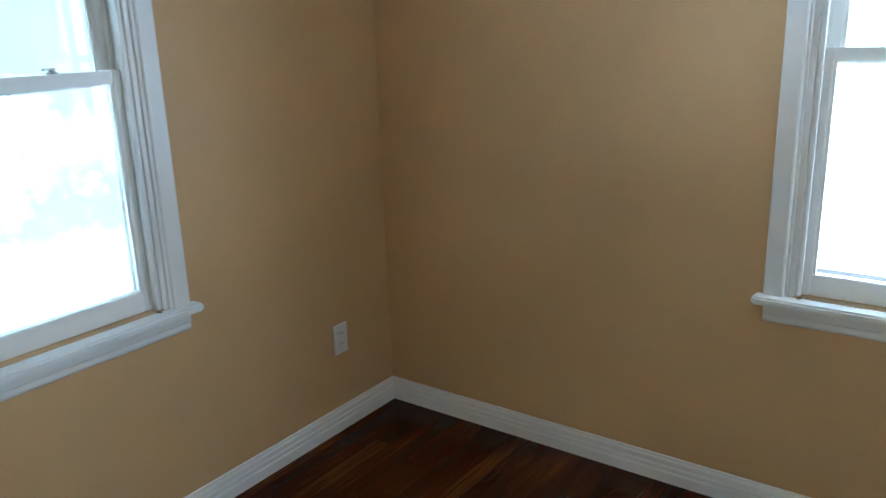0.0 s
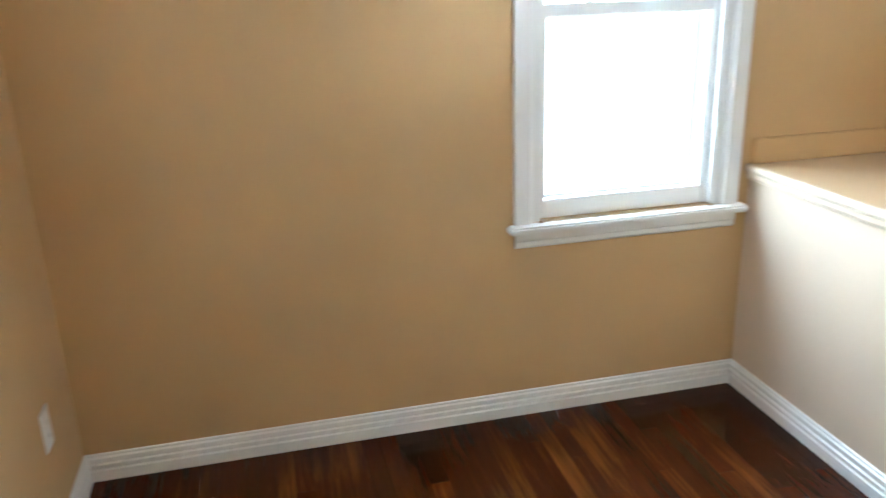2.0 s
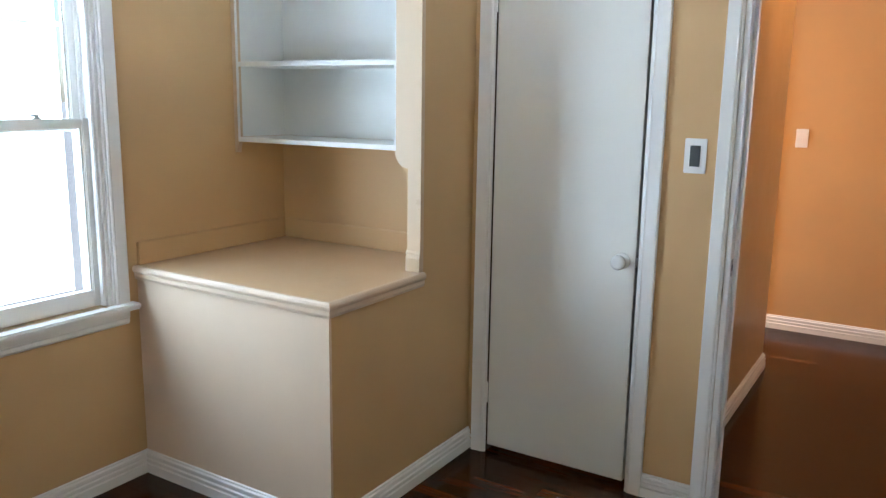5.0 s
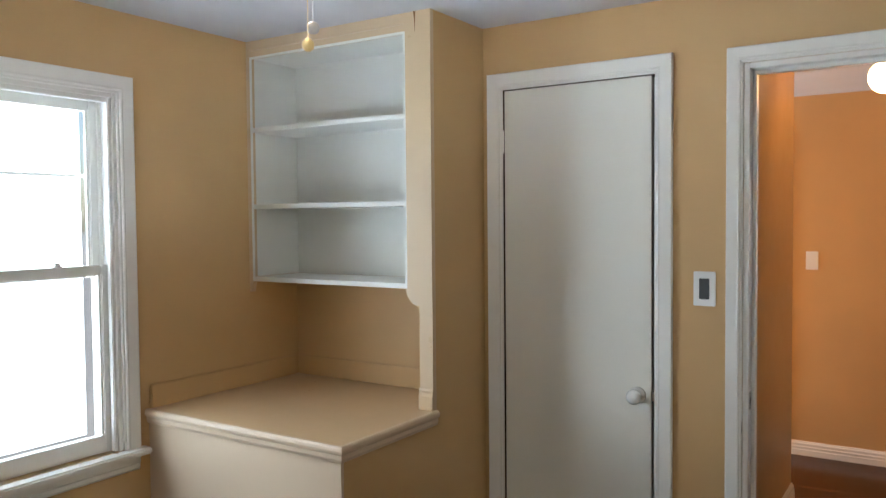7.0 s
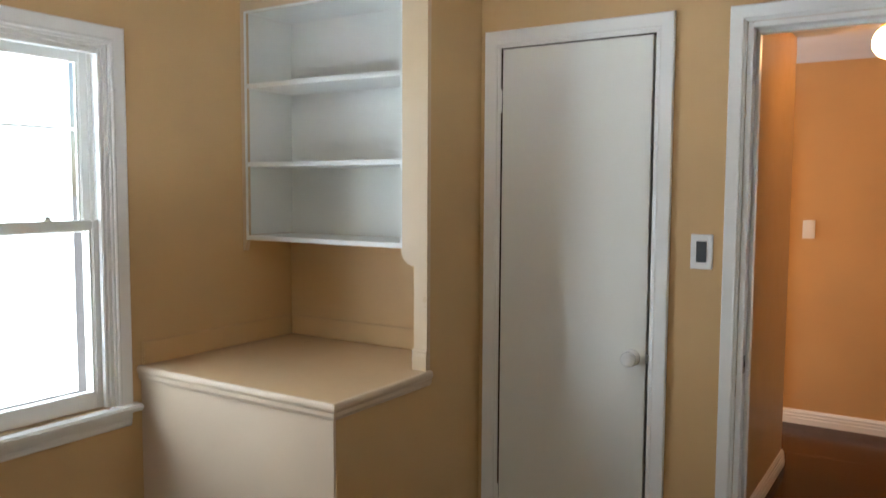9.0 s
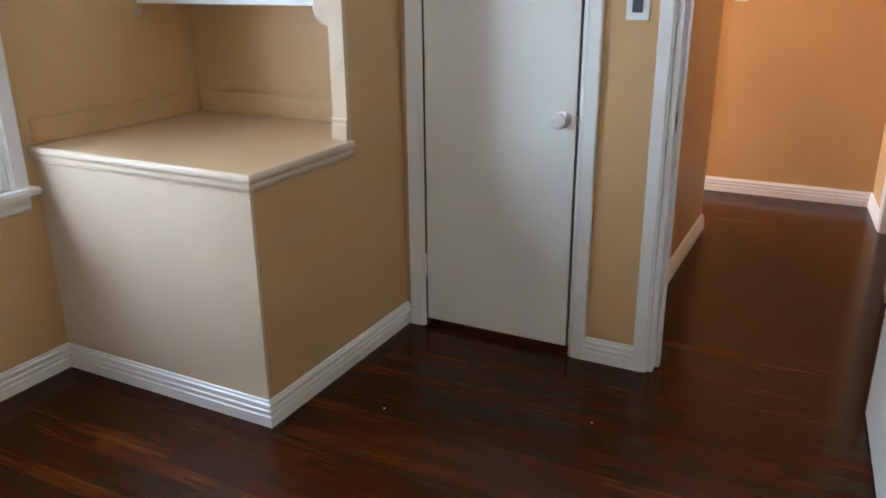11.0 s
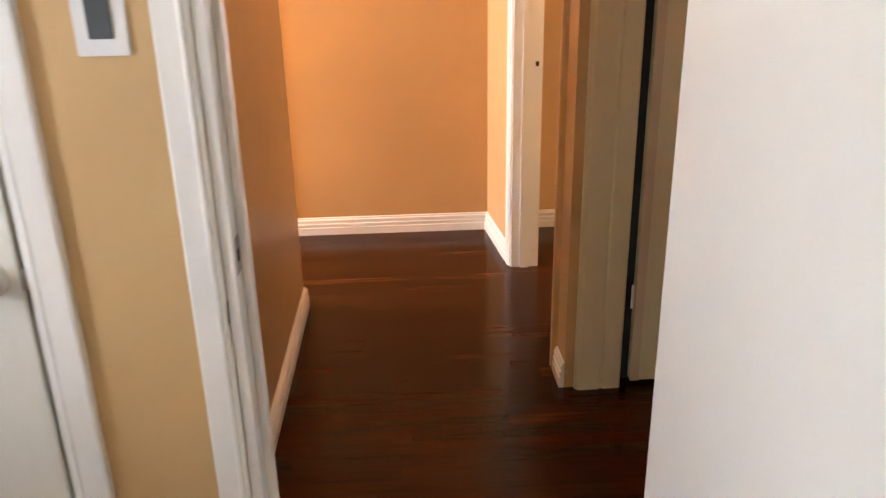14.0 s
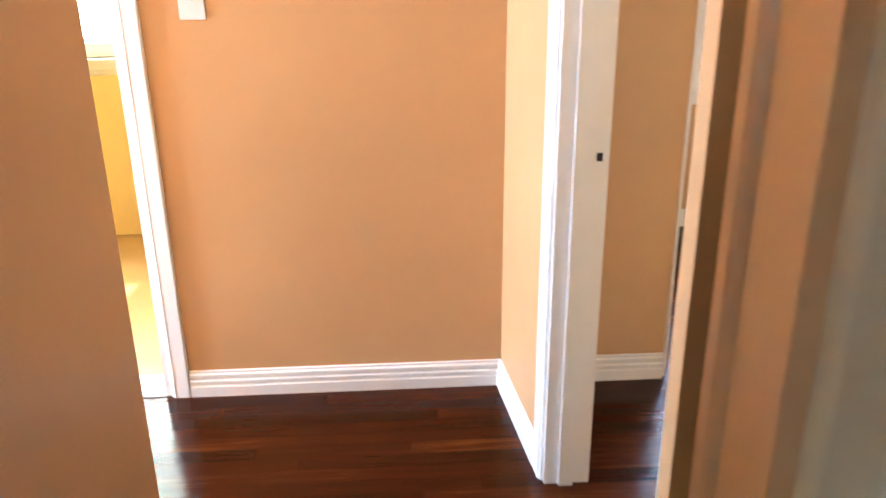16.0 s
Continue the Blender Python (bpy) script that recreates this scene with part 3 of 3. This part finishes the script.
room_door = structure(empty("door_2", pose(EAST + 0.012, RD_Y, 0, 0, 0, 180 + RD_TURN)), "white painted flush room door, standing wide open, white knobs", "door")
RW = RD_LEN
slab = part("slab", box((0.004, 0.0, 0.012), (RW, 0.035, HD_TOP - 0.022), 0.003), DOOR, room_door)
for side, turn, y in ((-1, 90, 0.0), (1, -90, 0.035)):
    part("knob", knob_bm(Matrix.Translation((RW - 0.062, y, 0.92)) @ pose(0, 0, 0, turn, 0, 0)), KNOB, room_door, "round white knob", True)
latch = box((RW - 0.0005, 0.010, 0.897), (RW + 0.0012, 0.025, 0.943), 0.0006)
part("latch_plate", latch, TRIM, room_door, "painted-over latch plate")
part("latch_bolt", box((RW + 0.001, 0.011, 0.913), (RW + 0.010, 0.024, 0.927), 0.002), STEEL, room_door)
for hz in (0.22, 1.72):
    hinge("hinge", (0.0, 0.039, hz), room_door)

hall_closet = structure(empty("door_3", pose(HC_X, HC_DOOR[0], 0)), "greenish-white flush hall closet door, nearly closed", "door")
HW = HC_DOOR[1] - HC_DOOR[0]
part("slab", box((-0.012, 0.003, 0.022), (0.022, HW - 0.022, HD_TOP - 0.013), 0.003), OLIVE, hall_closet)
# the lit look of the door's edge is put in as a tan strip
part("lit_edge_strip", box((-0.0150, HW - 0.050, 0.022), (-0.0118, HW - 0.0215, HD_TOP - 0.013), 0.0012), TAN_GLOSS, hall_closet, "tan strip that imitates the door's lit edge")
for hz in (0.285, 1.70):
    hinge("hinge", (-0.014, HW - 0.011, hz), hall_closet, 0.075)
# near-black sheet that paints in the shade inside the hall closet
gap = structure(mesh_object("trim_hall_closet_gap_shade", box((HC_X + 0.04, HC_DOOR[0], 0.0), (HC_X + 0.06, HC_DOOR[1], HD_TOP)), DARK), "near-black sheet put in for the shade behind the closet door gap", "closet interior")

strike = tagged(empty("strike_plate", pose(SD[1] - 0.0195, HALL_S - 0.097, 0.905)), "small steel strike plate screwed to a white door jamb", "strike plate")
part("plate", box((-0.0012, -0.013, -0.026), (0.0003, 0.013, 0.026), 0.0005), TRIM, strike, "painted-over plate")
part("bolt_hole", box((-0.0022, -0.007, -0.010), (-0.0012, 0.007, 0.010)), DARK, strike)

door_strike = tagged(empty("strike_plate", pose(EAST + 0.022, DOORWAY[1] - 0.0195, 0.905)), "worn steel strike plate in the chipped hall door jamb", "strike plate")
part("plate", box((-0.016, -0.0012, -0.030), (0.014, 0.0003, 0.030), 0.0006), STEEL, door_strike)
part("bolt_hole", box((-0.007, -0.0018, -0.010), (0.007, -0.0010, 0.010)), DARK, door_strike)
chip = sweep([(EAST - 0.0125, DOORWAY[1] - 0.0008, 0.800), (EAST - 0.010, DOORWAY[1] - 0.0008, 0.812), (EAST - 0.005, DOORWAY[1] - 0.0008, 0.838)], (0, -1, 0), [(-0.0015, 0), (-0.0008, 0.0006), (0.0012, 0.0006), (0.002, 0)])
trim("trim_hall_chip", chip, "small dark chip in the painted casing edge", CHIP_AND_GAP_SHADE)

# ---- built-in cabinet with open shelves ----
cab = tagged(empty("built_in_cabinet", pose(0, 0, 0)), "tan painted built-in corner cabinet with counter and white open shelves", "cabinet")
CT = COUNTER
# panel and nosing: same tan as the base, lightened to look window-lit
part("front_panel", box((BI_X, BI_Y + 0.0005, 0), (BI_X + 0.012, -0.0005, CT - 0.036)), LIT_TAN, cab, "tan front panel, its colour lightened as if lit by the window")
part("base", box((BI_X + 0.0121, BI_Y, 0), (EAST - 0.0005, -0.0005, CT - 0.036)), TAN, cab, "tan painted plaster base")
top = bmesh.new()
put_box(top, (BI_X + 0.001, BI_Y + 0.001, CT - 0.0355), (NICHE_X, -0.001, CT), 0.0)
part("worktop", top, WORKTOP, cab, "tan glossy painted counter top")
NOSE = [(0, 0), (0.012, 0.0), (0.018, -0.004), (0.020, -0.010), (0.018, -0.016), (0.012, -0.020), (0.012, -0.030), (0.007, -0.038), (0, -0.040)]
part("nosing", sweep([(SHELF_X + 0.012, BI_Y, CT + 0.001), (BI_X, BI_Y, CT + 0.001), (BI_X, -0.001, CT + 0.001)][::-1], (0, 0, -1), [(u, -v * 1.4) for u, v in NOSE]), LIT_TAN, cab, "moulded counter edge")
# solid side and back behind the niche
part("side_wall", box((SHELF_X + 0.001, BI_Y, CT - 0.0362), (EAST - 0.0005, BI_Y + 0.022, CEIL - 0.001)), TAN, cab)
part("niche_back", box((NICHE_X, BI_Y + 0.0225, CT - 0.03), (EAST - 0.0005, -0.0005, SH[0] - 0.0205)), TAN, cab)
splash = bmesh.new()
put_box(splash, (NICHE_X - 0.014, BI_Y + 0.024, CT + 0.0005), (NICHE_X - 0.0003, -0.016, CT + 0.088), 0.004)
put_box(splash, (BI_X + 0.002, -0.016, CT + 0.0005), (NICHE_X - 0.015, -0.0008, CT + 0.088), 0.004)
part("backsplash", splash, TAN, cab, "low tan painted backsplash")
# face frame: right post with bracket and foot, left stile with bracket, top rail
P0, P1, P2 = BI_Y - 0.001, POST_IN, STILE_IN
fx0, fx1 = SHELF_X - 0.004, SHELF_X + 0.018


def plate(outline, x0, x1):
    """A board with the given (y, z) outline between x0 and x1."""
    bm = bmesh.new()
    a = [bm.verts.new((x0, y, z)) for y, z in outline]
    b = [bm.verts.new((x1, y, z)) for y, z in outline]
    bm.faces.new(a)
    bm.faces.new(b[::-1])
    n = len(outline)
    for k in range(n):
        bm.faces.new((a[k], a[(k + 1) % n], b[(k + 1) % n], b[k]))
    return bm


zb = SH[0] - 0.020
curve = [(P2 - (P2 - P1) * (1 - math.cos(k / 6 * math.pi / 2)), zb - 0.062 * math.sin(k / 6 * math.pi / 2)) for k in range(7)]
part("post", plate([(P0, CT + 0.075), (P0, CEIL - 0.001), (P2, CEIL - 0.001), (P2, zb)] + curve[1:] + [(P1, CT + 0.075)], fx0, fx1), TAN_GLOSS, cab, "tan painted post with a scrolled bracket")
foot = sweep([(fx0, P0, CT + 0.001), (fx0, P1 + 0.004, CT + 0.001)], (-1, 0, 0), [(0, -0.022), (0, 0.006), (-0.050, 0.006), (-0.062, 0.003), (-0.070, 0.004), (-0.078, 0.0), (-0.078, -0.022)])
part("foot_block", foot, TAN_GLOSS, cab)
lc = [(-0.026 + 0.012 * math.sin(k / 5 * math.pi / 2), zb - 0.045 * (k / 5)) for k in range(6)]
part("stile", plate([(-0.0008, CEIL - 0.001), (-0.026, CEIL - 0.001)] + lc + [(-0.0008, zb - 0.045)], fx0, fx1), TAN_GLOSS, cab, "narrow tan stile with a small bracket")
part("rail", box((fx0 + 0.001, P2 + 0.0002, SH[3]), (fx1, -0.0262, CEIL - 0.001)), TAN_GLOSS, cab, "tan painted top rail")
part("rail_moulding", sweep([(fx0 + 0.001, -0.027, SH[3] + 0.030), (fx0 + 0.001, P2 + 0.001, SH[3] + 0.030)], (-1, 0, 0), [(0, 0), (0, 0.004), (0.003, 0.006), (0.006, 0.004), (0.006, 0)]), TAN_GLOSS, cab)
part("paint_drip", plate([(P0 + 0.062, CEIL - 0.002), (P0 + 0.072, CEIL - 0.002), (P0 + 0.068, CEIL - 0.03), (P0 + 0.066, CEIL - 0.075)], fx0 - 0.0012, fx0 + 0.001), paint("drip_paint", (0.22, 0.11, 0.04)), cab, "brown crack at the top of the post")
# shelf box
edge = bmesh.new()
put_box(edge, (fx0 - 0.0005, P2 - 0.0055, SH[0] - 0.02), (fx0 + 0.004, P2 + 0.0058, SH[3] + 0.006), 0.001)
put_box(edge, (fx0 - 0.0005, -0.032, SH[0] - 0.02), (fx0 + 0.004, -0.0205, SH[3] + 0.006), 0.001)
put_box(edge, (fx0 - 0.0005, P2 + 0.006, SH[3] - 0.004), (fx0 + 0.004, -0.0322, SH[3] + 0.006), 0.001)
part("opening_edge", edge, SHELF_WHITE, cab)
part("shelf_back", box((NICHE_X - 0.004, P2 - 0.018, SH[0] - 0.0005), (NICHE_X + 0.004, -0.008, SH[3] + 0.02)), SHELF_WHITE, cab, "white painted back panel")
part("shelf_side", box((fx1 + 0.0005, P2 - 0.012, SH[0] - 0.0005), (NICHE_X - 0.0045, P2 - 0.002, SH[3] + 0.02)), SHELF_WHITE, cab)
part("shelf_side", box((fx1 + 0.0005, -0.018, SH[0] - 0.0005), (NICHE_X - 0.0045, -0.008, SH[3] + 0.02)), SHELF_WHITE, cab)
part("shelf_top", box((fx1 + 0.0005, P2 - 0.0015, SH[3] + 0.003), (NICHE_X - 0.0045, -0.0185, SH[3] + 0.02)), SHELF_WHITE, cab)
part("shelf", box((fx0 - 0.001, P2 + 0.0002, SH[0] - 0.0195), (NICHE_X - 0.0045, -0.0262, SH[0] - 0.001), 0.002), SHELF_WHITE, cab, "white painted bottom shelf")
for z in SH[1:3]:
    part("shelf", box((fx0 + 0.005, P2 - 0.0015, z - 0.019), (NICHE_X - 0.0045, -0.0185, z), 0.002), SHELF_WHITE, cab, "white painted shelf")

# ---- switches and outlets ----
def wall_plate(name, m, wide, high, label, category):
    """Plate on a wall: x along the wall, z up, y into the room."""
    p = tagged(empty(name, m), label, category)
    part("cover", box((-wide / 2, 0.0, -high / 2), (wide / 2, 0.006, high / 2), 0.0022), PLATE, p)
    return p


sw = wall_plate("light_switch", pose(EAST, SW_Y, SW_Z, 0, 0, 90), 0.074, 0.118, "white rocker switch plate with grey rocker on tan wall", "light switch")
part("rocker_frame", box((-0.0185, 0.0055, -0.036), (0.0185, 0.0068, 0.036), 0.0005), PLATE, sw)
part("rocker", box((-0.0170, 0.0060, -0.0355), (0.0170, 0.0100, 0.0355), 0.0012), GREY_PLASTIC, sw, "dark grey rocker")
hs = wall_plate("light_switch", pose(HALL_END, HSW_Y, HSW_Z, 0, 0, 90), 0.072, 0.116, "white toggle switch plate on the orange hall wall", "light switch")
part("toggle", box((-0.004, 0.005, -0.010), (0.004, 0.016, 0.006), 0.0015), PLATE, hs)
for z in (-0.030, 0.030):
    part("screw", lathe([(0, 0), (0.003, 0), (0.0025, 0.0012), (0, 0.0013)], 10, pose(0, 0.006, z, -90, 0, 0)), PLATE, hs)
ol = wall_plate("outlet", pose(WEST, OUT_Y, OUT_Z, 0, 0, -90), 0.072, 0.116, "white duplex outlet plate low on the tan wall", "outlet")
for z in (-0.021, 0.021):
    part("receptacle", lathe([(0, 0), (0.0165, 0), (0.0165, 0.0015), (0, 0.0016)], 20, pose(0, 0.0058, z, -90, 0, 0)), PLATE, ol)
    for x in (-0.006, 0.006):
        part("slot", box((x - 0.001, 0.0070, z - 0.001), (x + 0.001, 0.0076, z + 0.007)), DARK, ol)

reg = tagged(empty("wall_register", pose(7.35, -3.98, 0.0, 0, 0, 90)), "white metal heating register low on the wall", "register")
part("frame", sweep([(-0.17, 0.0172, 0.012), (0.17, 0.0172, 0.012), (0.17, 0.0172, 0.172), (-0.17, 0.0172, 0.172), (-0.17, 0.0172, 0.012)], (0, 1, 0), [(0, 0), (0, 0.008), (-0.018, 0.010), (-0.020, 0)]), TRIM, reg)
part("backing", box((-0.152, 0.0180, 0.030), (0.152, 0.0205, 0.154)), GREY_PLASTIC, reg, "dark duct behind the slats")
for k in range(9):
    part("slat", box((-0.152, 0.0206, 0.034 + k * 0.0135), (0.152, 0.0250, 0.040 + k * 0.0135)), TRIM, reg)

# ---- lamps ----
fx, fy = LAMP
lamp = tagged(empty("ceiling_light", pose(fx, fy, CEIL)), "white glass globe ceiling light with two pull chains", "ceiling light")
part("canopy", lathe([(0, 0), (0.075, 0), (0.072, -0.018), (0.05, -0.035), (0.05, -0.06), (0.06, -0.075), (0.06, -0.09), (0, -0.09)], 28), TRIM, lamp, smooth=True)
R = 0.093
part("globe", lathe([(0.055, -0.088)] + [(R * math.cos(a), -0.177 + R * math.sin(a)) for a in [math.radians(d) for d in range(50, -90, -10)]] + [(0, -0.177 - R)], 32), GLOBE, lamp, "lit frosted white glass", True)


def chain(x, y, length, material, name):
    bm = bmesh.new()
    n = int(length / 0.0042)
    for k in range(n):
        bmesh.ops.create_icosphere(bm, subdivisions=1, radius=0.0017, matrix=Matrix.Translation((x, y, -0.10 - k * 0.0042)))
    return part(name, bm, material, lamp, smooth=True)


cx, cy = 0.029, -0.064
chain(cx - 0.008, cy, CHAIN[0], BRASS, "pull_chain")
chain(cx + 0.003, cy - 0.004, CHAIN[1], STEEL, "pull_chain")
part("pull_knob", lathe([(0, 0.014), (0.006, 0.013), (0.012, 0.006), (0.013, 0), (0.011, -0.008), (0.005, -0.013), (0, -0.0135)], 16, Matrix.Translation((cx - 0.008, cy, -0.10 - CHAIN[0] - 0.010))), IVORY, lamp, "amber plastic pull", True)
part("pull_disc", lathe([(0, -0.003), (0.011, -0.003), (0.0135, -0.0015), (0.0135, 0.0015), (0.011, 0.003), (0, 0.003)], 20, Matrix.Translation((cx + 0.003, cy - 0.004, -0.10 - CHAIN[1] - 0.009)) @ pose(0, 0, 0, 78, 0, -40)), STEEL, lamp, "silver pull medallion", True)

hl = tagged(empty("hall_light", pose(HALL_LAMP[0], HALL_LAMP[1], CEIL)), "lit round glass globe on the hall ceiling", "ceiling light")
part("canopy", lathe([(0, 0), (0.06, 0), (0.058, -0.012), (0.04, -0.026), (0.04, -0.05), (0, -0.05)], 24), BRASS, hl, smooth=True)
part("globe", lathe([(0.038, -0.048)] + [(0.075 * math.cos(a), -0.112 + 0.075 * math.sin(a)) for a in [math.radians(d) for d in range(56, -90, -12)]] + [(0, -0.187)], 28), GLOBE_HALL, hl, "warm lit glass", True)


# ---- crumbs of plaster on the floor ----
for cx, cy, size in ((2.492, -1.212, 0.0035), (2.716, -1.853, 0.0025)):
    bm = bmesh.new()
    bmesh.ops.create_icosphere(bm, subdivisions=1, radius=size, matrix=Matrix.Translation((0, 0, size * 0.6)) @ Matrix.Diagonal((1.5, 0.9, 0.6, 1)))
    crumb = mesh_object("plaster_crumb", bm, TRIM)
    crumb.location = (cx, cy, 0)
    tagged(crumb, "tiny white plaster crumb on the dark wooden floor", "debris", group="plaster crumbs")


# ---- oak strip floor ----
STRIP = 0.0572


def board_mesh(length):
    """One board along y from 0 to length, its top at z = 0, edges eased."""
    bm = bmesh.new()
    w, e = STRIP - 0.0002, 0.0003
    ring = [(0, -0.012), (0, -e), (e, 0), (w - e, 0), (w, -e), (w, -0.012)]
    a = [bm.verts.new((x, 0.0003, z)) for x, z in ring]
    b = [bm.verts.new((x, length - 0.0003, z)) for x, z in ring]
    for k in range(5):
        bm.faces.new((a[k], a[k + 1], b[k + 1], b[k]))
    bm.faces.new(a[::-1])
    bm.faces.new(b)
    bmesh.ops.recalc_face_normals(bm, faces=bm.faces)
    me = bpy.data.meshes.new("plank")
    bm.to_mesh(me)
    bm.free()
    me.materials.append(WOOD)
    return me


LENGTHS = {n: board_mesh(n * 0.15) for n in (3, 4, 5, 6, 8, 10, 12)}
floor_ob = bpy.data.objects["floor"]
rng = random.Random(7)
rest = bmesh.new()
count = 0
ix = 0
x = WEST + 0.0
while x < 7.34:
    y0, y1 = (-5.45, HALL_FAR) if x > 4.0 else (-3.70, 0.0)
    if x > HALL_END:
        y1 = -1.75
    if x < EAST:
        y0 = SOUTH
    y = y0 - rng.random() * 0.8
    while y < y1:
        n = rng.choice((3, 4, 5, 6, 8, 8, 10, 12))
        a, b = y, y + n * 0.15
        y = b
        near = b > -2.75 and a < -0.45 and 0.55 < x < 5.75 and a >= y0 and b <= y1
        if near and x > 3.2 and b < -2.6:
            near = False
        if near and x > 3.2 and a > -1.75 and x < 4.9:
            near = False
        if near and count < 300:
            ob = new("plank", LENGTHS[n])
            ob.parent = floor_ob
            ob.matrix_basis = Matrix.Translation((x, a, 0))
            count += 1
        else:
            a, b = max(a, y0), min(b, y1)
            if b - a > 0.02:
                w, e = STRIP - 0.0002, 0.0003
                ring = [(0, -0.012), (0, -e), (e, 0), (w - e, 0), (w, -e), (w, -0.012)]
                va = [rest.verts.new((x + p, a + 0.0003, q)) for p, q in ring]
                vb = [rest.verts.new((x + p, b - 0.0003, q)) for p, q in ring]
                for k in range(5):
                    rest.faces.new((va[k], vb[k], vb[k + 1], va[k + 1]))
    x += STRIP
rest_me = bpy.data.meshes.new("planks")
rest.to_mesh(rest_me)
rest.free()
rest_me.materials.append(WOOD)
planks = new("planks", rest_me)
planks.parent = floor_ob
tagged(planks, "dark-stained glossy oak strips", kind="stuff")
for ob in scene.objects:
    if ob.name.startswith("strike_plate"):
        tagged(ob, group="door strike plates")
    elif ob.name.startswith("light_switch"):
        tagged(ob, group="light switches")
